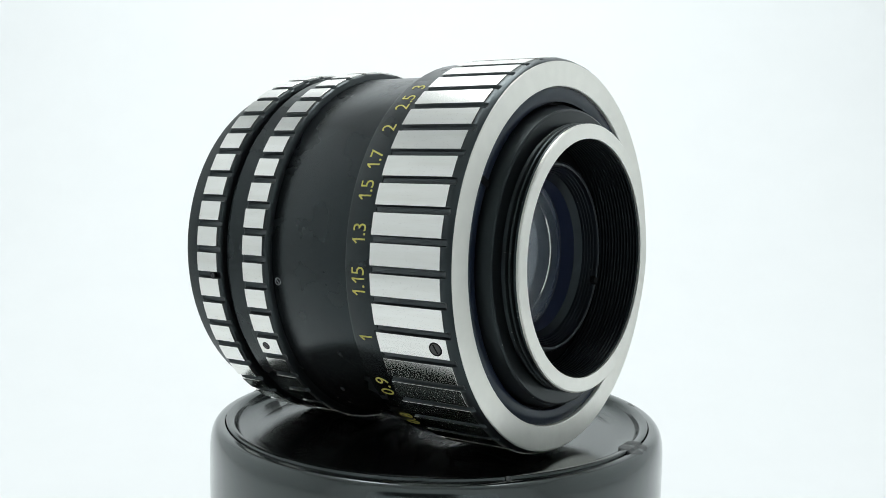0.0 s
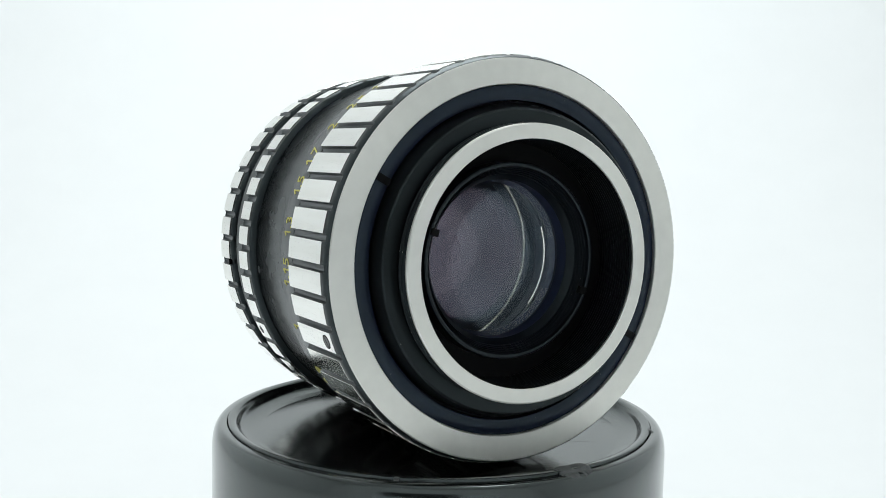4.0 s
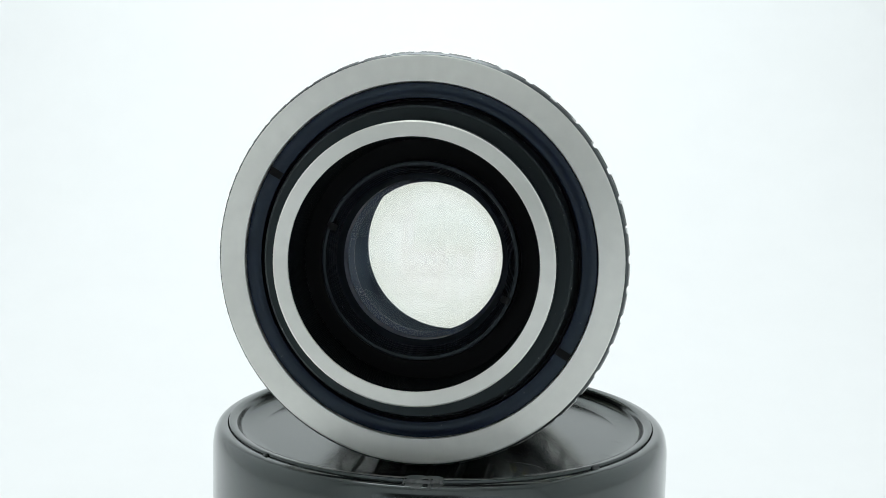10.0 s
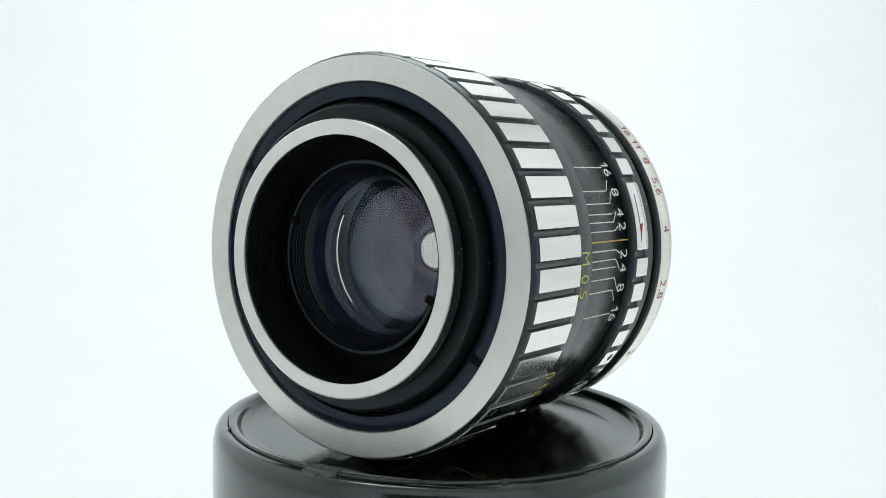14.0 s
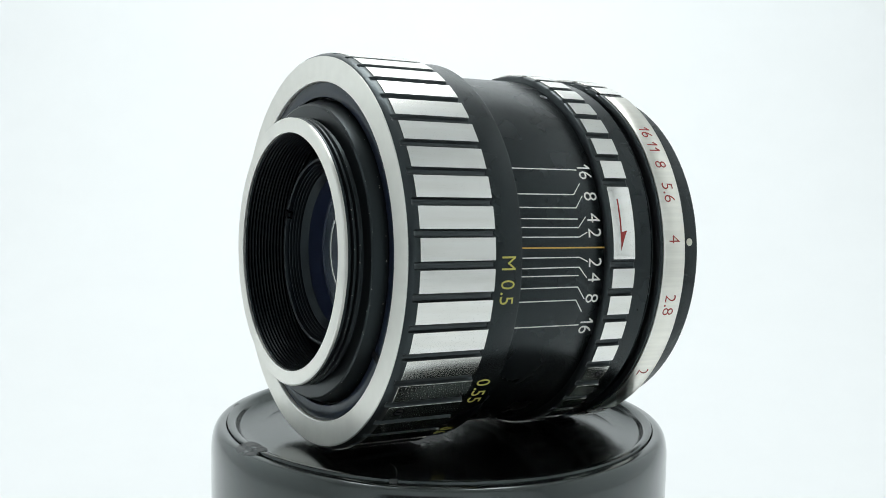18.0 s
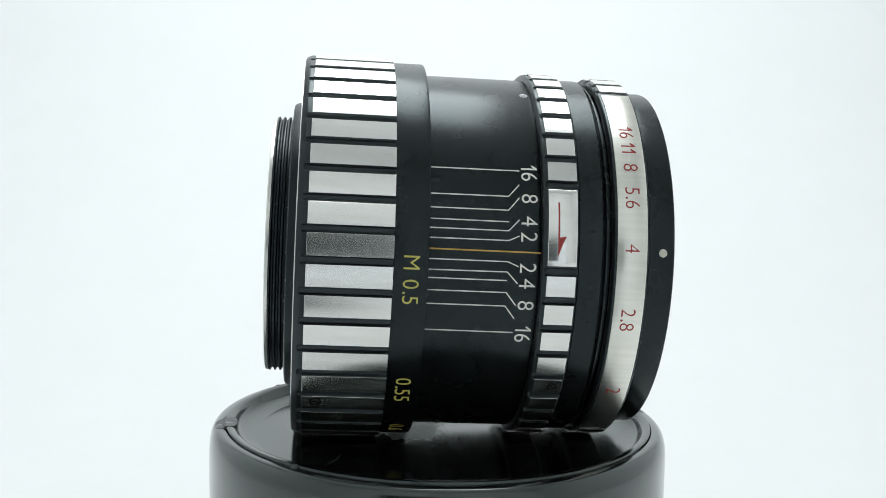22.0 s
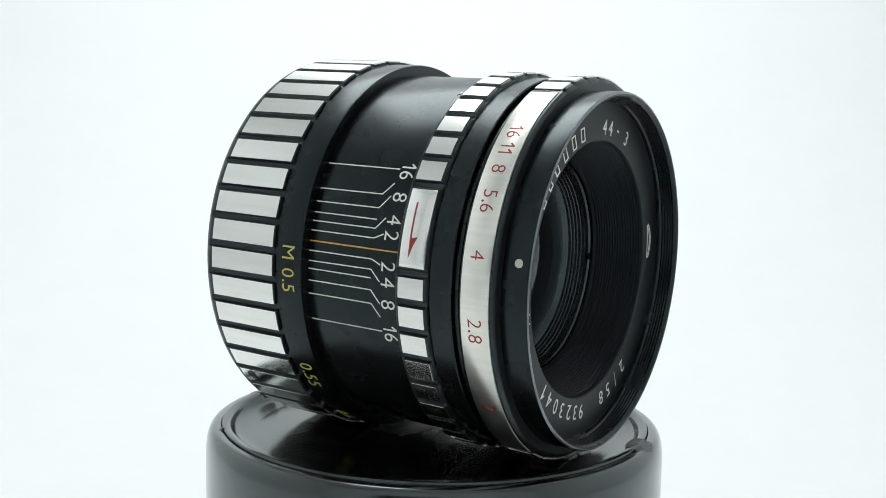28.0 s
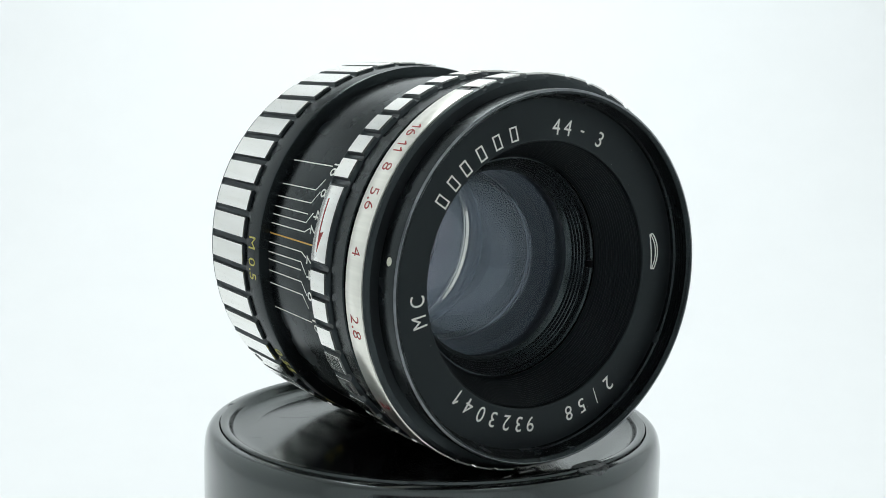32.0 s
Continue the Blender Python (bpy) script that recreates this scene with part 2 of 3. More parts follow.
def glyph(char, thin=0.0):
    """Outline faces of one character of the built-in font: points and faces, its height 1, and its width."""
    if (char, thin) not in GLYPHS:
        data = bpy.data.curves.new("text", "FONT")
        data.body, data.size, data.resolution_u, data.extrude = char, 1.0, 4, 0.03
        data.offset = -thin
        ob = bpy.data.objects.new("text", data)
        scene.collection.objects.link(ob)
        bpy.context.view_layer.update()
        me = bpy.data.meshes.new_from_object(ob.evaluated_get(bpy.context.evaluated_depsgraph_get()))
        bpy.data.objects.remove(ob)
        pts = [v.co.copy() for v in me.vertices]
        faces = [tuple(p.vertices) for p in me.polygons]
        bpy.data.meshes.remove(me)
        x0, x1 = min(p.x for p in pts), max(p.x for p in pts)
        y0, y1 = min(p.y for p in pts), max(p.y for p in pts)
        k = 1 / 0.73 if char in ".-" else 1 / (y1 - y0)
        low = {"-": (y0 + y1) / 2 - 0.365}.get(char, y0)
        GLYPHS[char, thin] = ([Vector(((p.x - x0) * k, (p.y - low) * k - 0.5, p.z)) for p in pts], faces, (x1 - x0) * k)
    return GLYPHS[char, thin]


def letters(text, height, squeeze=0.8, gap=0.2, thin=0.0):
    """The flat mesh of a text, in mm, centred. A one is a bar with a long slanting flag, as the lens has it."""
    bm = bmesh.new()
    x = 0.0
    for char in text:
        if char == "1":
            t, w = 0.13 - 2.5 * thin, 0.36
            pts = [Vector((px, py, pz)) for pz in (0.03, -0.03) for px, py in
                   ((w - t, -0.5), (w, -0.5), (w, 0.5), (w - t, 0.5), (0.0, 0.2), (0.06, 0.11), (w - t, 0.29))]
            faces = [(0, 1, 2, 3, 6), (3, 4, 5, 6), (7, 8, 9, 10, 13), (10, 11, 12, 13)]
            ring = (0, 1, 2, 3, 4, 5, 6)
            faces += [(ring[i], ring[(i + 1) % 7], ring[(i + 1) % 7] + 7, ring[i] + 7) for i in range(7)]
            width = w
        else:
            pts, faces, width = glyph(char, 0.0 if char == "." else thin)
        verts = [bm.verts.new(((x + p.x * squeeze) * height, p.y * height, 1 if p.z > 0 else -1)) for p in pts]
        for f in faces:
            bm.faces.new([verts[i] for i in f])
        x += width * squeeze + gap * (0.6 if char == "." else 1)
    mid = (x - gap) / 2 * height
    for v in bm.verts:
        v.co.x -= mid
    return bm


def on_barrel(text, s, phi, height, r, mat, parent, squeeze=0.92, gap=0.2, name="numeral", thin=0.006):
    """Figures round the barrel, their tops towards the front."""
    bm = letters(text, height, squeeze, gap, thin)
    for v in bm.verts:
        v.co = point(s + v.co.y, r + (0.04 if v.co.z > 0 else -0.05), phi + math.degrees(v.co.x / r))
    return part(name, bm, mat, parent, smooth=0)


def on_face(text, s, phi, height, r, mat, parent, squeeze=0.9, gap=0.2, name="numeral"):
    """Figures on the front ring, their tops outward, read clockwise."""
    bm = letters(text, height, squeeze, gap)
    for v in bm.verts:
        v.co = point(s + (0.04 if v.co.z > 0 else -0.05), r + v.co.y, phi - math.degrees(v.co.x / r))
    return part(name, bm, mat, parent, smooth=0)


def element(s_front, s_rear, a_front, a_rear, r_front, r_rear, n=96, steps=14, clear=()):
    """A glass element; the radii of curvature are positive where a surface bulges to the front.
    clear: stretches of the ground edge, 0 front to 1 rear, left as bare glass to make bright arcs."""
    prof = []
    for k in range(steps + 1):
        x = a_front * k / steps
        prof.append((s_front - math.copysign(abs(r_front) - math.sqrt(r_front ** 2 - x * x), r_front), x))
    s_end = s_rear - math.copysign(abs(r_rear) - math.sqrt(r_rear ** 2 - a_rear ** 2), r_rear)
    s_edge, spans = prof[-1][0], []
    cuts = sorted(c for pair in clear for c in pair if 0 < c < 1)
    for c in cuts:
        prof.append((s_edge + (s_end - s_edge) * c, a_front + (a_rear - a_front) * c))
    for lo, hi in zip([0] + cuts, cuts + [1]):
        spans.append(any(a <= (lo + hi) / 2 <= b for a, b in clear))
    for k in range(steps, -1, -1):
        x = a_rear * k / steps
        prof.append((s_rear - math.copysign(abs(r_rear) - math.sqrt(r_rear ** 2 - x * x), r_rear), x))
    bm = bmesh.new()
    rows = [[bm.verts.new(point(s, r, 360 * i / n)) for s, r in prof] for i in range(n)]
    for i in range(n):
        a, b = rows[i], rows[(i + 1) % n]
        for k in range(len(prof) - 1):
            f = bm.faces.new((a[k], a[k + 1], b[k + 1], b[k]))
            f.material_index = 1 if steps <= k < steps + len(spans) and not spans[k - steps] else 0  # the ground edge takes the grey haze colour
    bmesh.ops.remove_doubles(bm, verts=bm.verts, dist=1e-7)
    return bm


def disc(s, r, phi, radius, depth, n=20):
    """A short round plug standing on the barrel at (s, phi), its top at radius r."""
    bm = bmesh.new()
    m = spin(phi)
    rings = []
    for h, k in ((r - depth, 1.0), (r - 0.04, 1.0), (r, 0.86)):
        rings.append([bm.verts.new(m @ Vector((radius * k * math.sin(2 * math.pi * i / n) * MM,
                                               (s + radius * k * math.cos(2 * math.pi * i / n)) * MM, h * MM))) for i in range(n)])
    for a, b in zip(rings, rings[1:]):
        for i in range(n):
            j = (i + 1) % n
            bm.faces.new((a[i], a[j], b[j], b[i]))
    bm.faces.new(rings[-1])
    return bm


def grub_screw(name, s, r, phi, radius, parent, label, turn=30, glint_lip=False):
    """A slotted screw in a hole whose lip lies at radius r; the second material is black for the hole's shade, the
    third pale for the lip's glint.
    """
    n = 24
    bm = bmesh.new()
    m = spin(phi)

    def ring_of(k, h):
        return [bm.verts.new(m @ Vector((radius * k * math.sin(2 * math.pi * i / n) * MM, (s + radius * k * math.cos(2 * math.pi * i / n)) * MM, h * MM))) for i in range(n)]

    rings = [ring_of(1.0, r - 0.5), ring_of(1.0, r + 0.02), ring_of(0.9, r + 0.03), ring_of(0.78, r + 0.012), ring_of(0.7, r + 0.03), ring_of(0.45, r + 0.035)]
    for k, (a, b) in enumerate(zip(rings, rings[1:])):
        for i in range(n):
            j = (i + 1) % n
            bm.faces.new((a[i], a[j], b[j], b[i])).material_index = (2 if k in (1, 2) else 1) if glint_lip else (1 if k < 3 else 0)
    bm.faces.new(rings[-1]).material_index = 1 if glint_lip else 0
    c, d = math.cos(radians(turn)), math.sin(radians(turn))
    quad = [bm.verts.new(m @ Vector(((x * c - y * d) * radius * MM, (s + (x * d + y * c) * radius) * MM, (r + 0.045) * MM))) for x, y in ((-0.68, -0.13), (0.68, -0.13), (0.68, 0.13), (-0.68, 0.13))]
    bm.faces.new(quad).material_index = 2 if glint_lip else 1
    screw = part(name, bm, SCREW, parent, label, smooth=30)
    screw.data.materials.append(BAFFLE)
    screw.data.materials.append(PALE_METAL)


def box(x0, x1, y0, y1, z0, z1):
    bm = bmesh.new()
    v = [bm.verts.new((x, y, z)) for x in (x0, x1) for y in (y0, y1) for z in (z0, z1)]
    for f in ((0, 1, 3, 2), (4, 6, 7, 5), (0, 4, 5, 1), (2, 3, 7, 6), (0, 2, 6, 4), (1, 5, 7, 3)):
        bm.faces.new([v[i] for i in f])
    return bm


# ---------------------------------------------------------------- the white photo box


def photo_box():
    """Floor and back wall are one sheet with a wide sweep; side walls and ceiling have thickness."""
    half, back, front, top = 0.42, 0.46, -0.36, 0.62
    line = [(front, 0.0), (-0.1, 0.0)]
    bend = 0.34
    for k in range(13):
        a = math.pi / 2 * k / 12
        line.append((back - bend + bend * math.sin(a), bend - bend * math.cos(a)))
    line.append((back, top))
    bm = bmesh.new()
    rows = []
    for x in (-half, half):
        inner = [bm.verts.new((x, y, z)) for y, z in line]
        outer = [bm.verts.new((x, y + (0.006 if i > 7 else 0), z - (0.006 if i <= 7 else 0))) for i, (y, z) in enumerate(line)]
        rows.append((inner, outer))
    for side in (0, 1):
        for i in range(len(line) - 1):
            bm.faces.new((rows[0][side][i], rows[0][side][i + 1], rows[1][side][i + 1], rows[1][side][i]))
    sheet = part("backdrop", bm, PAPER, None, smooth=60)
    tagged(sheet, "white seamless sheet sweeping from floor to back wall", "backdrop", kind="structure")
    for name, x0, x1 in (("wall_left", -half - 0.008, -half), ("wall_right", half, half + 0.008)):
        tagged(part(name, box(x0, x1, front, back, -0.006, top), PAPER, None), "plain white side wall of a photo box", "wall", kind="structure")
    tagged(part("ceiling", box(-half, half, front, back, top, top + 0.008), PAPER, None), "plain white ceiling of a photo box", "ceiling", kind="structure")
    # unseen front wall, added with an opening sized to let fill light in
    wall = tagged(new("wall_front"), "unseen white front wall with a wide opening for fill light", "wall", kind="structure")
    wall.location = (0, front, 0)
    for x0, x1, z0, z1 in ((-half, -0.2, 0, top), (0.2, half, 0, top), (-0.2, 0.2, 0.19, top)):
        part("panel", box(x0, x1, -0.008, 0, z0, z1), PAPER, wall)


photo_box()


def filming_phone():
    """The dark phone that films, on a short stand; it shows as a dark patch mirrored in the metal."""
    phone = tagged(new("phone"), "dark flat phone standing on edge on a short stand", "phone")
    phone.location = (0, -0.2, 0)
    slab = box(-0.088, 0.032, -0.004, 0.004, 0.084, 0.142)
    bmesh.ops.bevel(slab, geom=[e for e in slab.edges if abs(e.verts[0].co.y - e.verts[1].co.y) > 0.004], offset=0.009, segments=5, affect="EDGES", profile=0.5)
    part("phone_body", slab, COLLAR, phone, "dark slab with rounded corners")
    part("stand_foot", box(-0.058, 0.002, -0.03, 0.03, 0.0, 0.005), COLLAR, phone)
    part("stand_post", box(-0.034, -0.022, -0.004, 0.004, 0.005, 0.084), COLLAR, phone)


filming_phone()

# ---------------------------------------------------------------- the black plastic stand
DISC_Z = 0.055
PIVOT_X = 0.0003
CASE_X, CASE_Y = 0.76, 0.29


def turned_z(profile, n=160, cx=0.0, cy=0.0, closed=False):
    """A body turned about the upright axis from (r, z) pairs in mm."""
    bm = bmesh.new()
    rows = []
    for i in range(n):
        a = 2 * math.pi * i / n
        rows.append([bm.verts.new(((r * math.sin(a) + cx) * MM, (r * math.cos(a) + cy) * MM, z * MM)) for r, z in profile])
    m = len(profile)
    for i in range(n):
        a, b = rows[i], rows[(i + 1) % n]
        for k in range(m if closed else m - 1):
            q = (k + 1) % m
            bm.faces.new((a[k], a[q], b[q], b[k]))
    bmesh.ops.remove_doubles(bm, verts=bm.verts, dist=1e-7)
    return bm


def shoulder_z(r):
    """Height of the case's rounded shoulder at radius r."""
    c = max(0.0, (r - 36.3) / 2.28) ** (1 / 0.66)
    return -3.4 + 5.46 * math.sqrt(max(0.0, 1 - c * c)) ** 0.66


def stand():
    """A round lidded plastic case, used as a turning stand. Heights are from the disc on which the lens lies."""
    ob = tagged(new("plastic_case"), "glossy black round plastic case with a chipped rim, used as stand", "case")
    cx, cy = CASE_X, CASE_Y
    wall = [(36.0, -54.9), (37.6, -54.9), (38.1, -54.4), (38.58, -8.0)]
    for k in range(17):
        a = math.pi / 2 * k / 16
        wall.append((36.3 + 2.28 * math.cos(a) ** 0.66, -3.4 + 5.46 * math.sin(a) ** 0.66))
    wall[-1] = (36.16, wall[-1][1] - 0.02)
    wall += [(36.09, 1.95), (36.06, 1.7), (36.06, -1.0), (36.0, -6.0)]
    part("case_wall", turned_z(wall, 200, cx, cy, True), PLASTIC_SIDE, ob, smooth=30)
    rim = [(35.95, -2.0), (35.95, 2.32), (35.92, 2.39), (35.84, 2.42), (35.6, 2.42), (34.85, 2.38), (34.55, 2.12), (34.42, 1.92), (34.28, 1.4), (34.05, 0.95), (33.6, 0.6), (33.0, 0.36), (32.2, 0.16), (31.2, 0.03), (30.6, -0.02), (30.6, -2.0)]
    part("lid_rim", turned_z(rim, 200, cx, cy, True), PLASTIC, ob, "raised rim of the lid", smooth=50)
    part("lid_disc", turned_z([(0.0, 0.0), (15.0, 0.0), (30.0, 0.0), (30.9, 0.0), (30.9, -1.6), (0.0, -1.6)], 160, cx, cy), PLASTIC, ob)
    return ob


case = stand()


def rim_chip(angle, spread, name, label, depth=2.0):
    """A flat broken notch across the rim: an even cut through the lid's rim, a ribbed rounded scar on the shoulder."""
    rng = random.Random(int(angle))
    bm = bmesh.new()
    rows = []
    n = 18
    for i in range(n + 1):
        u = -1 + 2 * i / n
        a = radians(angle + spread * u)
        row = []
        rib = 0.09 * rng.random() ** 2
        inner = 36.0 - depth * (1 - 0.25 * u ** 4) + 0.05 * rng.uniform(-1, 1)
        outer = 36.25 + 0.75 * depth * math.sqrt(max(0.0, 1 - (0.92 * u) ** 2)) + 0.10 * rng.uniform(-1, 1)
        across = [inner + (outer - inner) * k / 9 for k in range(10)]
        for r in across + across[::-1]:
            low = len(row) >= 10
            z = max(2.47 if r < 36.2 else -9.0, shoulder_z(r) + 0.07) - (1.2 if low else rib)
            row.append(bm.verts.new(((r * math.sin(a) + CASE_X) * MM, (-r * math.cos(a) + CASE_Y) * MM, z * MM)))
        rows.append(row)
    for p, q in zip(rows, rows[1:]):
        for k in range(20):
            bm.faces.new((p[k], p[(k + 1) % 20], q[(k + 1) % 20], q[k]))
    bm.faces.new(rows[0]), bm.faces.new(rows[-1])
    part(name, bm, CHIPPED, case, label, smooth=0)


def scuff():
    """A thin rubbed patch on the disc under the lens, with an uneven outline."""
    rng = random.Random(5)
    bm = bmesh.new()
    rim = []
    for k in range(40):
        a = 2 * math.pi * k / 40
        w = rng.uniform(0.96, 1.0)
        rim.append(((SCUFF_X + 12.9 * w * math.cos(a)) * MM, (SCUFF_Y + 9.9 * w * math.sin(a)) * MM))
    top, low = ([bm.verts.new((x, y, h * MM)) for x, y in rim] for h in (0.008, -0.4))
    bm.faces.new(top), bm.faces.new(low)
    for k in range(40):
        bm.faces.new((top[k], top[(k + 1) % 40], low[(k + 1) % 40], low[k]))
    part("scuff", bm, RUBBED, case, "dull scuffed patch on the lid", smooth=0)


def lid_scratch(x0, y0, x1, y1, width, bow=0.3):
    """A fine dark hairline on the lid from one place to another, in mm."""
    bm = bmesh.new()
    a, b = Vector((x0, y0)), Vector((x1, y1))
    side = Vector((a.y - b.y, b.x - a.x)).normalized()
    rows = []
    for i in range(9):
        k = i / 8
        mid = a.lerp(b, k) + side * bow * math.sin(math.pi * k)
        w = width * (0.25 + math.sin(math.pi * k)) / 2
        rows.append([bm.verts.new(((mid + side * d).x * MM, (mid + side * d).y * MM, h * MM)) for d, h in ((-w, 0.018), (w, 0.018), (w, -0.05), (-w, -0.05))])
    for p, q in zip(rows, rows[1:]):
        for k in range(4):
            bm.faces.new((p[k], p[(k + 1) % 4], q[(k + 1) % 4], q[k]))
    bm.faces.new(rows[0]), bm.faces.new(rows[-1])
    part("scratch", bm, CHIPPED, case, "fine hairline scratch on the lid", smooth=0)


lid_scratch(29.8, -1.4, 33.2, -3.0, 0.16)
lid_scratch(28.6, -9.1, 31.4, -12.0, 0.12)
lid_scratch(14.0, -16.5, 20.5, -19.0, 0.10, 0.6)
rim_chip(5.3, 4.5, "rim_chip", "rough scar on the rim")
rim_chip(188.1, 4.6, "rim_chip", "rough scar on the rim")
rim_chip(48.9, 0.9, "rim_nick", "small nick in the rim", 0.35)
rim_chip(-38.0, 0.6, "rim_nick", "small nick in the rim", 0.3)
scuff()

# ---------------------------------------------------------------- the lens
AXIS = Matrix.Translation((0.00050, -0.00015, 0.03107)) @ Matrix.Rotation(radians(-1.8026), 4, "X")


def pad_angles(first, *runs):
    """Angles of the pads of one ring, in runs of (count, angle of the run's last pad)."""
    out = [first]
    for count, last in runs:
        start = out[-1]
        out += [start + (last - start) * (k + 1) / count for k in range(count)]
    return out


# the pads of each ring are milled by hand and not quite evenly spaced; 45 to a full turn
FOCUS_PADS = pad_angles(132.2, (14, 17.9), (7, -37.3), (10, -117.7), (13, -219.8))
PRESET_PADS = pad_angles(59.6, (22, -117.9), (14, -227.0), (5, -267.65))
APERTURE_PADS = pad_angles(20.3, (22, -155.7), (6, -203.7))


def gaps(angles):
    """Angles midway between neighbouring pads."""
    return [(a + b) / 2 for a, b in zip(angles, angles[1:])]


def vintage_lens():
    ob = tagged(new("camera_lens"), "vintage black camera lens with silver ribbed rings, lying on its side", "camera lens")

    def ring(name, profile, mat, label="", n=192, parent=None, smooth=22, closed=True):
        up = parent or ob
        return part(name, lathe(profile, n, closed=closed), mat, up, label, AXIS if up is ob else None, smooth)

    # rear mount: threaded tube with a bare metal end face
    thread = [(-27.75, 20.7)]
    for k in range(3):
        s = -27.5 + k * 0.86
        thread += [(s, 20.95), (s + 0.22, 21.0), (s + 0.43, 20.5), (s + 0.62, 20.5)]
    thread += [(-24.95, 20.6), (-24.9, 22.9), (-24.7, 23.2), (-22.6, 23.9), (-21.5, 23.9), (-21.5, 19.0)]
    mount = ring("mount_thread", thread + [(-21.5, 18.9), (-27.5, 18.9)], COLLAR, "black threaded rear mount")
    ring("mount_bore", [(-19.6, 18.95), (-19.6, 18.4)] + ridges(-20.0, 18.3, -27.3, 18.45, 13, 0.08) + [(-27.6, 18.6), (-27.55, 18.95)], MATT, "black finely threaded bore")
    ring("mount_face", [(-28.02, 18.62), (-28.1, 18.72), (-28.1, 20.7), (-27.95, 20.92), (-27.5, 20.9), (-27.5, 18.7)], TURNED, "bare metal end face of the mount")
    # dust caught on the edges of the mount
    rng = random.Random(3)
    specks = bmesh.new()
    for k in range(70):
        s, r = rng.choice(((-24.92, 22.95), (-24.75, 23.2), (-26.6, 21.02), (-27.35, 21.02), (-25.74, 21.02), (-23.0, 23.8)))
        a, w, l = rng.gauss(95, 38) if k % 2 else rng.uniform(-180, 180), rng.uniform(0.02, 0.05), rng.uniform(0.03, 0.14)
        q = [specks.verts.new(point(s + ds + rng.uniform(-0.03, 0.03), r + h, a + da)) for h in (0.03, -0.04) for ds, da in ((-w, -l), (w, -l * 2), (w * 0.7, l * 2), (-w, l))]
        specks.faces.new(q[:4]), specks.faces.new(q[4:])
        for i in range(4):
            specks.faces.new((q[i], q[(i + 1) % 4], q[4 + (i + 1) % 4], q[4 + i]))
    part("dust_specks", specks, DUST, mount, "tiny pale dust specks on the edges", smooth=0)["kind"] = "stuff"
    # slotted ring round the mount
    slot = lathe([(-22.82, 24.35), (-22.92, 24.5), (-22.92, 26.5), (-22.82, 26.64), (-20.5, 26.64), (-20.5, 24.3)], 192)
    slotted = part("slotted_ring", slot, BLUED, ob, "blue-black enamelled ring with two slots", AXIS)
    for a in (120.1, 299.8):
        part("slot", plate(-0.05, 2.25, 0.62, -70, 70, 0.5), BAFFLE, slotted, basis=spin(a) @ Matrix.Translation((0, -0.02295, 0.02435)) @ Matrix.Rotation(radians(90), 4, "X"))
    ring("gap_floor", [(-21.2, 23.7), (-21.2, 24.6), (-20.6, 24.6), (-20.6, 23.7)], BAFFLE)

    # rear inner barrel and retaining rings
    ring("rear_baffle", [(-19.4, 18.6), (-19.2, 15.0), (-18.6, 15.0), (-18.6, 18.6)], BAFFLE)
    steps = [(-19.3, 15.15), (-21.9, 15.15), (-22.15, 15.0), (-22.2, 14.75), (-22.1, 14.45)]
    for k in range(5):
        r, s = 14.35 - k * 0.24, -21.8 + k * 0.42
        steps += [(s, r), (s - 0.12, r - 0.05), (s + 0.1, r - 0.12), (s + 0.3, r - 0.14)]
    steps += [(-19.4, 12.9), (-18.7, 12.4), (-18.7, 15.15)]
    ret = ring("rear_retaining_ring", steps, RING_BLACK, "black stepped retaining ring")
    for a in (-70.3, 111.5):
        part("slot", plate(-0.4, 0.4, 14.9, a - 2.2, a + 2.2, 1.3, 0.05), BAFFLE, ret, basis=Matrix.Translation((0, -0.02205, 0)))
    ring("rear_cell", [(-18.6, 12.6), (-18.1, 12.5), (-13.52, 12.5), (-13.4, 11.25), (-13.1, 11.2), (-12.9, 11.5), (-12.0, 12.8), (-12.0, 16.0), (-18.6, 16.0)], CELL_BLUE, "blue enamelled rear cell")

    # glass
    for s in ((19.2, 13.6, 15.3, 14.6, 39.8, 142.0, GLASS_GREEN), (13.2, 4.0, 13.2, 9.6, 21.6, 14.2, GLASS_BLUE),
              (-4.9, -13.3, 9.4, 11.6, -15.4, -21.5, GLASS_VIOLET), (-13.6, -18.4, 12.4, 12.45, 100.0, -36.0, GLASS_TEAL)):
        # clear edge bands added to let bright arcs into the glass
        bare = {-4.9: ((0.64, 0.79),), 13.2: ((0.89, 0.92),)}.get(s[0], ())
        part("glass_element", element(*s[:6], clear=bare), s[6], ob, "coated clear glass element", AXIS, 60).data.materials.append(EDGE_HAZE)
    ring("inner_barrel", [(-12.0, 12.8), (-9.0, 13.6), (12.0, 15.6), (16.2, 15.6), (16.2, 17.5), (-12.0, 17.5)], EDGE_HAZE)
    ring("iris", [(0.9, 7.86), (1.05, 7.8), (1.12, 7.88), (0.12, 9.4), (-0.1, 9.75), (-0.1, 15.0), (-0.5, 15.0), (-0.5, 9.75), (-0.35, 9.35)], EDGE_HAZE)
    # polished ring added so that its reflection makes the bright arcs in the glass
    bevel = [(-1.75, 9.62), (-1.3, 9.47), (-1.26, 9.56), (-1.12, 9.52), (-1.08, 9.40), (-0.62, 9.22), (-0.52, 9.4), (-0.52, 10.2), (-1.75, 10.2)]
    ring("iris_bevel", bevel, GLINT_METAL, "thin polished ring added for the bright arcs inside the lens", smooth=30)

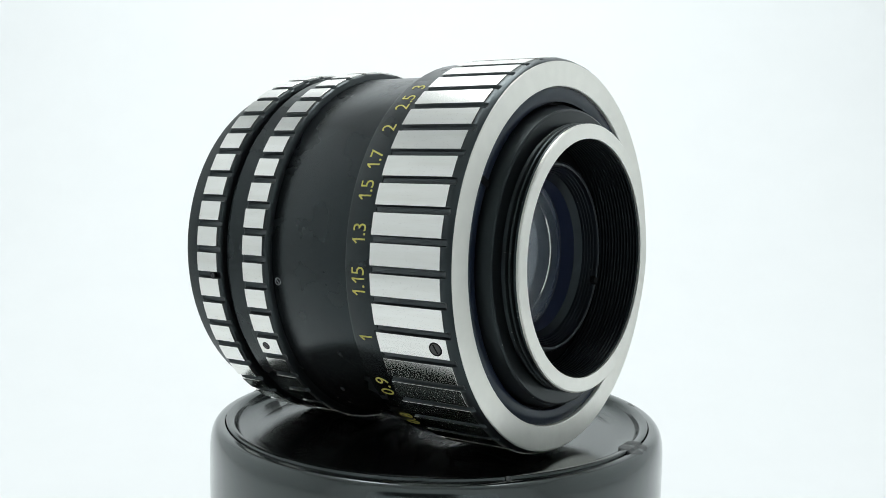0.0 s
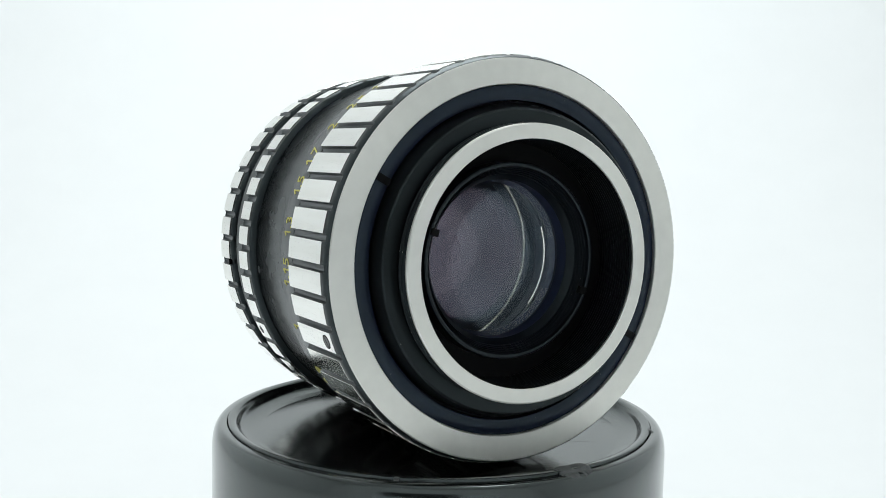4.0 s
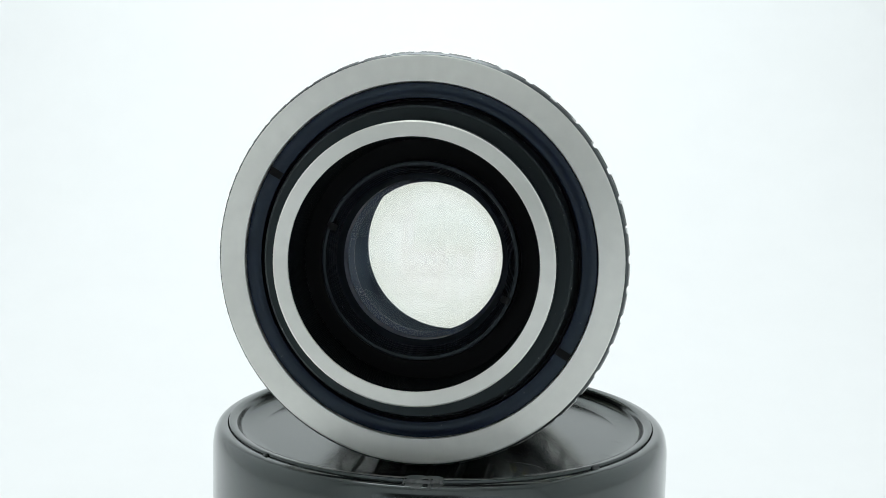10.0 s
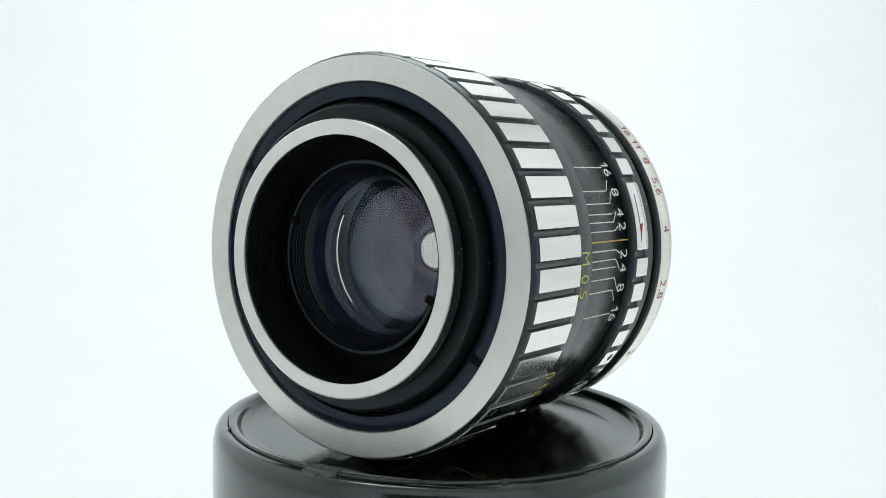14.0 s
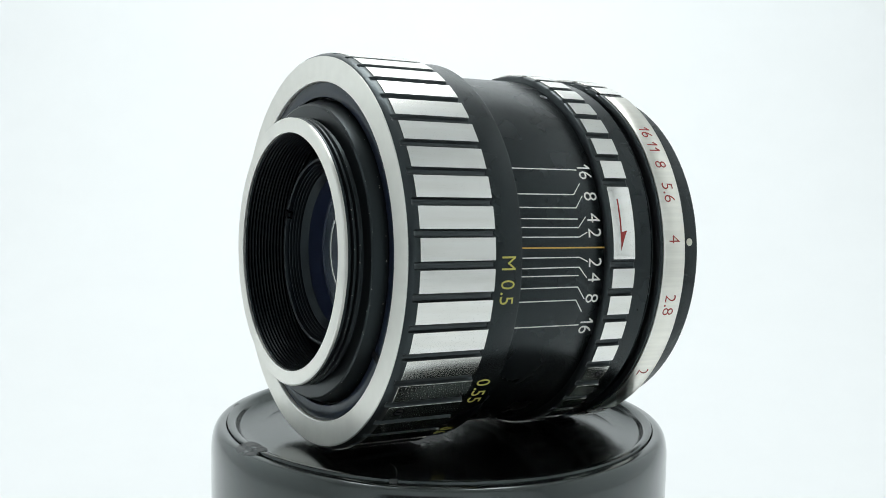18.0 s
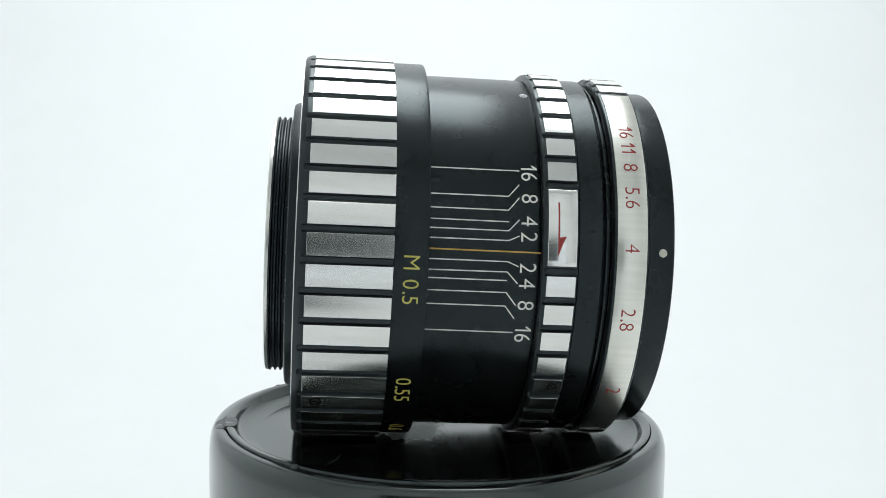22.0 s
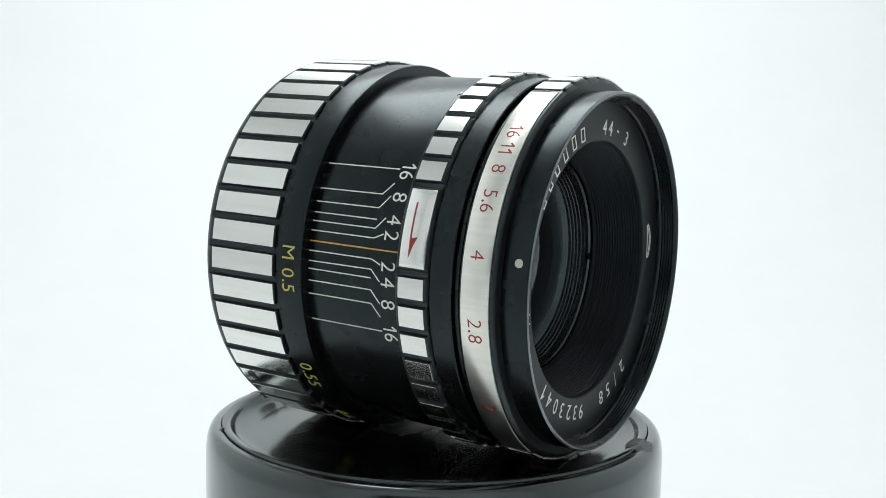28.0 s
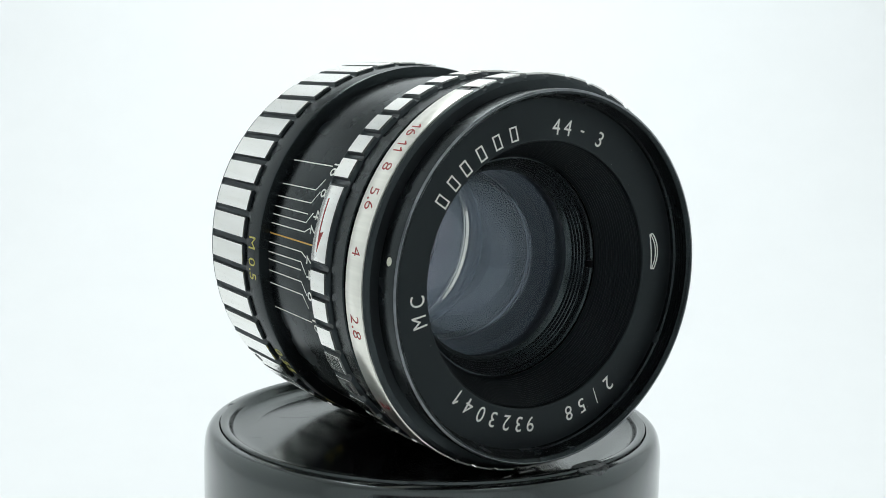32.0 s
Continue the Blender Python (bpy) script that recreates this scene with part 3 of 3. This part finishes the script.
    # focus ring: bevelled silver face, fluted body, bright pads
    ring("face_ring", [(-23.3, 26.75), (-23.42, 26.85), (-23.42, 30.5), (-23.34, 30.66), (-23.0, 30.66), (-22.0, 30.5), (-21.0, 27.5), (-21.0, 26.7)], TURNED, "bare turned metal ring round the mount")
    flutes = gaps(FOCUS_PADS + [FOCUS_PADS[0] - 360])
    focus = part("focus_ring", fluted([(-23.2, 30.3, 0.0), (-23.28, 30.72, 0.0), (-23.1, 30.88, 0.0), (-22.6, 31.1, 0.12), (-22.35, 31.2, 0.7), (-22.0, 31.2, 1.0), (-9.55, 31.18, 1.0), (-9.42, 31.1, 1.0), (-9.4, 30.72, 0.0)],
                                      flutes, 1.05, 0.5), GROOVE, ob, "black ribbed focus ring", AXIS)
    first = None
    for a in FOCUS_PADS:
        if first is None:
            first = part("pad", plate(-21.76, -9.47, 31.33, -2.95, 2.95, 0.35, 0.03, 4), ALLOY, focus, "bright brushed metal pad", spin(a), 20)
        else:
            repeat(first, spin(a))["label"] = "bright brushed metal pad"
    for a, turn, r in ((-109.7, 20, 1.1), (131.6, 70, 0.9)):
        grub_screw("set_screw", -19.7, 31.33, a, r, focus, "dark slotted set screw", turn)
    band = part("scale_band", lathe([(-9.45, 30.72), (-4.75, 30.73), (-4.45, 30.6), (-4.38, 30.3), (-4.38, 28.6), (-9.45, 28.6)], 192), ANODISED, ob, "black distance scale band", AXIS)
    for text, a in (("M", 87.1), ("0.5", 95.0), ("0.55", 126.9), ("0.6", 151.0), ("0.8", -143.0), ("0.9", -126.5), ("1", -109.6), ("1.15", -93.2),
                    ("1.3", -80.3), ("1.5", -68.2), ("1.7", -58.9), ("2", -48.5), ("2.5", -38.0), ("3", -30.2)):
        on_barrel(text, -6.85, a, 2.3, 30.73, YELLOW_PAINT, band)

    # barrel with its depth of field lines
    barrel = part("barrel", lathe([(-4.6, 28.95), (11.7, 28.95), (12.0, 28.8), (12.0, 26.0), (-4.6, 26.0)], 192), ANODISED, ob, "smooth black anodised barrel", AXIS)
    for pts in (((-4.3, 58.9), (8.75, 58.9)), ((-4.3, 67.1), (7.1, 67.05), (8.67, 63.4)), ((-4.3, 71.2), (7.1, 71.2), (8.67, 67.4)),
                ((-4.3, 74.5), (7.14, 74.6)), ((-4.3, 77.1), (7.16, 77.2), (8.7, 73.9)), ((-4.3, 79.95), (7.2, 80.0), (8.75, 78.6)),
                ((-4.3, 86.0), (7.18, 86.05), (8.78, 87.4)), ((-4.3, 89.05), (7.18, 89.0), (8.76, 92.3)), ((-4.3, 91.4), (7.17, 91.5)),
                ((-4.3, 94.95), (7.2, 95.0), (8.75, 98.8)), ((-4.3, 99.0), (7.19, 99.05), (8.67, 102.8)), ((-4.3, 107.1), (8.71, 107.25))):
        part("depth_line", stroke(pts, 0.17, 28.95), WHITE_PAINT, barrel, "thin white painted line", smooth=0)
    part("index_line", stroke([(-4.3, 83.1), (12.0, 83.2)], 0.22, 28.95), ORANGE_PAINT, barrel, "thin orange painted index line", smooth=0)
    for text, a in (("16", 59.4), ("8", 67.5), ("4", 74.2), ("2", 78.8), ("2", 87.7), ("4", 92.2), ("8", 98.7), ("16", 107.7)):
        on_barrel(text, 10.2, a, 2.4, 28.95, WHITE_PAINT, barrel)
    # the lip's glint is put into its paler colour
    for a, s in ((25.2, 10.8), (-96.3, 10.8)):
        grub_screw("screw", s, 28.96, a, 0.62, barrel, "small black screw with a lip made pale for its glint", 40, True)

    # preset ring
    flutes = gaps([PRESET_PADS[0] + 8.1] + PRESET_PADS + [PRESET_PADS[-1] - 8.1])
    preset = part("preset_ring", fluted([(11.95, 28.6, 0.0), (12.0, 29.6, 0.0), (12.25, 29.93, 0.0), (12.45, 30.0, 0.25), (12.6, 30.0, 0.8), (12.75, 30.0, 1.0), (17.05, 30.0, 1.0), (17.2, 29.95, 0.7), (17.4, 29.6, 0.1), (17.45, 29.2, 0.0)],
                                        flutes, 1.15, 0.55), GROOVE, ob, "black ribbed preset ring", AXIS)
    first = None
    for a in PRESET_PADS:
        if first is None:
            first = part("pad", plate(12.78, 17.05, 30.22, -2.85, 2.85, 0.35, 0.03, 4), ALLOY, preset, "bright brushed metal pad", spin(a), 20)
        else:
            repeat(first, spin(a))["label"] = "bright brushed metal pad"
    pad = part("arrow_pad", plate(12.78, 17.05, 30.22, 65.2, 86.7, 0.35, 0.09, 14), ALLOY, preset, "long bright pad with an engraved arrow")
    part("arrow_shaft", stroke([(14.3, 69.0), (14.32, 79.5)], 0.26, 30.22), RED_PAINT, pad, "red engraved arrow shaft", smooth=0)
    head = bmesh.new()
    tips = [[head.verts.new(point(s, 30.22 + h, a)) for s, a in ((14.2, 78.9), (15.45, 78.4), (14.9, 80.6), (14.24, 84.2))] for h in (0.04, -0.05)]
    head.faces.new(tips[0]), head.faces.new(tips[1])
    for k in range(4):
        head.faces.new((tips[0][k], tips[0][(k + 1) % 4], tips[1][(k + 1) % 4], tips[1][k]))
    part("arrow_head", head, RED_PAINT, pad, "red engraved arrow head", smooth=0)
    for a in (124.7, -117.8):
        grub_screw("set_screw", 15.6, 30.22, a, 0.7, preset, "dark slotted set screw", 55)

    # neck between the rings, and the aperture ring
    ring("neck", [(17.3, 29.2), (17.6, 29.35), (20.9, 29.35), (21.1, 29.2), (21.15, 28.3), (21.6, 28.2), (21.7, 28.7), (21.95, 28.7), (22.05, 28.0), (22.5, 28.0), (22.5, 25.0), (17.3, 25.0)], ANODISED, "black neck with a groove")
    smooth_from, smooth_to = 24.6, 151.0
    flutes = gaps([smooth_from] + APERTURE_PADS + [smooth_to - 360])
    aperture = part("aperture_ring", fluted([(22.5, 28.4, 0.0), (22.55, 29.4, 0.1), (22.75, 29.7, 0.5), (23.05, 29.78, 1.0), (27.5, 29.78, 1.0), (27.75, 29.7, 0.4), (28.0, 29.3, 0.0), (28.05, 27.0, 0.0)],
                                            flutes, 1.1, 0.5), GROOVE, ob, "black and silver aperture ring", AXIS)
    number_band = part("number_band", plate(23.06, 27.48, 30.0, smooth_from + 1, smooth_to - 1, 0.35, 0.05, 60), BAND_ALLOY, aperture, "smooth bright band with engraved figures")
    first = None
    for a in APERTURE_PADS:
        if first is None:
            first = part("pad", plate(23.06, 27.48, 30.0, -2.9, 2.9, 0.35, 0.03, 4), ALLOY, aperture, "bright brushed metal pad", spin(a), 20)
        else:
            repeat(first, spin(a))["label"] = "bright brushed metal pad"
    for text, a in (("16", 44.6), ("11", 50.4), ("8", 57.1), ("5.6", 66.5), ("4", 81.0), ("2.8", 101.3), ("2", 126.2)):
        on_barrel(text, 25.3, a, 2.15, 30.0, RED_PAINT, number_band, thin=0.014)
    for a, s in ((24.4, 25.2), (153.0, 27.0), (-95.8, 24.3)):
        grub_screw("set_screw", s, 29.86, a, 0.55, aperture, "dark slotted set screw")

    # front barrel, filter thread, name ring
    front = [(27.9, 27.5), (28.2, 27.7), (31.9, 27.8), (32.2, 27.7), (32.3, 27.45), (32.2, 27.1)] + ridges(31.9, 26.85, 29.6, 26.6, 5, -0.06) + [(29.3, 26.4), (28.7, 26.3), (27.9, 26.3)]
    rim = ring("front_rim", front, ANODISED, "black front rim with a filter thread")
    # thin paler ring along the outer edge of the front rim
    ring("worn_edge", [(32.19, 27.72), (32.33, 27.48), (32.30, 27.38), (32.1, 27.5)], PALE_METAL, "thin pale line along the front rim", smooth=30)
    part("index_dot", disc(30.5, 27.84, 81.8, 0.62, 0.5), CREAM_PAINT, rim, "round cream index dot")
    name_ring = ring("name_ring", [(28.8, 26.3), (28.8, 20.35), (28.68, 20.15), (27.6, 20.0), (27.6, 26.3)], NAME_BLACK, "flat black ring with engraved white lettering")
    ring("hood_cone", [(28.6, 20.15), (28.4, 20.05)] + ridges(28.2, 19.95, 21.2, 17.35, 17, 0.09) + [(20.9, 17.2), (20.6, 17.3), (20.0, 18.2), (20.0, 22.0), (27.4, 22.0)], HOOD, "black ridged inner cone")
    cell = [(20.4, 18.4), (20.5, 17.0), (20.2, 16.8), (19.6, 16.75)]
    for k in range(5):
        r, s = 16.65 - k * 0.26, 19.4 - k * 0.5
        cell += [(s, r), (s + 0.1, r - 0.05), (s - 0.15, r - 0.12), (s - 0.35, r - 0.13)]
    cell += [(16.7, 15.15), (16.3, 14.85), (16.0, 15.6), (16.0, 18.4)]
    fr = ring("front_retaining_ring", cell, STEP_BLACK, "black stepped retaining ring")
    part("slot", plate(-0.35, 0.35, 16.9, -93, -89, 0.9, 0.05), BAFFLE, fr, basis=Matrix.Translation((0, 0.0203, 0)))
    for text, a, r in (("4", -3.3, 22.24), ("4", -8.9, 22.32), ("-", -16.3, 22.42), ("3", -25.6, 22.55), ("2", -141.3, 23.05), ("/", -148.8, 22.97), ("5", -156.2, 22.89), ("8", -163.0, 22.82), ("9", 178.0, 22.57), ("3", 172.4, 22.50), ("2", 166.2, 22.41), ("3", 159.4, 22.31), ("0", 153.0, 22.23), ("4", 146.2, 22.14), ("1", 139.8, 22.05)):
        on_face(text, 28.8, a, {"/": 2.75}.get(text, 2.35), r, WHITE_PAINT, name_ring, squeeze={"-": 0.9, "/": 0.45}.get(text, 0.9))
    for text, a, r in (("M", 103.7, 21.91), ("C", 95.9, 21.87)):
        on_face(text, 28.8, a, 2.35, r, WHITE_PAINT, name_ring, squeeze=0.78)
    return ob, name_ring


lens, NAME_RING = vintage_lens()


def radial_bar(phi, r0, r1, width, parent, name, label):
    """Plain painted bars that stand on the name ring, from radius r0 to r1."""
    t = 0.24
    bm = bmesh.new()
    for x0, x1, z0, z1 in ((-width / 2, -width / 2 + t, r0, r1), (width / 2 - t, width / 2, r0, r1), (-width / 2 + t, width / 2 - t, r1 - t, r1), (-width / 2 + t, width / 2 - t, r0, r0 + t)):
        v = [bm.verts.new((x * MM, y * MM, z * MM)) for x in (x0, x1) for y in (28.75, 28.84) for z in (z0, z1)]
        for f in ((0, 1, 3, 2), (4, 6, 7, 5), (0, 4, 5, 1), (2, 3, 7, 6), (0, 2, 6, 4), (1, 5, 7, 3)):
            bm.faces.new([v[i] for i in f])
    return part(name, bm, WHITE_PAINT, parent, label, spin(phi), 0)


# the maker's word as six plain shapes, and its mark as a plain lens-shaped outline
for a, mid in ((57.5, 21.61), (49.4, 21.65), (41.9, 21.70), (33.3, 21.77), (25.0, 21.85), (17.0, 21.93)):
    radial_bar(a, mid - 1.1, mid + 1.1, 1.35, NAME_RING, "letter_bar", "plain white painted bars")


def mark():
    bm = bmesh.new()
    half, rows = 7.2, []
    n = 24
    for i in range(n + 1):
        u = -1 + 2 * i / n
        rows.append((u * half, 1.0 - u * u))
    for side in (0, 1, 2):
        quads = []
        for a, k in rows:
            mid = {0: 22.05 + 0.0 * k, 1: 22.65 + 0.75 * k, 2: 22.20 + 0.75 * k}[side]
            quads.append([bm.verts.new(point(s, mid + d, -83.0 + a)) for s, d in ((28.84, -0.1), (28.84, 0.1), (28.75, 0.1), (28.75, -0.1))])
        for p, q in zip(quads, quads[1:]):
            for k in range(4):
                bm.faces.new((p[k], p[(k + 1) % 4], q[(k + 1) % 4], q[k]))
        bm.faces.new(quads[0]), bm.faces.new(quads[-1])
    for a in (-half, half):
        quads = [[bm.verts.new(point(s, r, -83.0 + a + d)) for s, d in ((28.845, -0.25), (28.845, 0.25), (28.75, 0.25), (28.75, -0.25))] for r in (22.00, 22.70)]
        for k in range(4):
            bm.faces.new((quads[0][k], quads[0][(k + 1) % 4], quads[1][(k + 1) % 4], quads[1][k]))
    part("maker_mark", bm, WHITE_PAINT, NAME_RING, "white outline of a lens shape", smooth=0)


mark()

# ---------------------------------------------------------------- turning


def motions():
    """The case and the lens on it turn together on an upright axis."""
    turns = [(0.0, 54.66), (0.5, 51.69), (1.0, 48.57), (1.5, 45.12), (2.0, 41.55), (2.5, 38.22), (3.0, 35.08), (3.5, 31.87), 
             (5.5, 17.74), (6.0, 14.56), (6.5, 11.66), (7.0, 8.82), (7.5, 6.14), (8.0, 3.36), (8.5, 0.17), (9.0, -2.84), 
             (9.5, -6.34), (10.0, -9.24), (10.5, -12.32), (11.0, -15.70), (11.5, -18.72), (12.0, -21.95), (12.5, -25.07), (13.0, -28.40), 
             (13.5, -31.43), (14.0, -34.28), (14.5, -37.42), (16.5, -50.39), (17.0, -53.65), (17.5, -56.45), (18.0, -59.31), (18.5, -62.00), 
             (19.0, -65.12), (19.5, -68.46), (20.0, -72.22), (20.5, -75.81), (21.0, -78.83), (21.5, -81.82), (22.0, -84.46), (22.5, -87.28), 
             (23.0, -90.27), (23.5, -93.62), (24.0, -97.26), (24.5, -100.80), (25.0, -103.90), (25.5, -106.97), (27.5, -119.42), (28.0, -122.48), 
             (28.5, -125.59), (29.0, -128.33), (29.5, -130.92), (30.0, -133.65), (30.5, -136.61), (31.0, -139.94), (31.5, -143.25), (32.0, -146.76)]
    rows = [(t, pose(PIVOT_X, 0, DISC_Z, 0, 0, a)) for t, a in turns]
    walk(case, rows)
    walk(lens, rows)


motions()
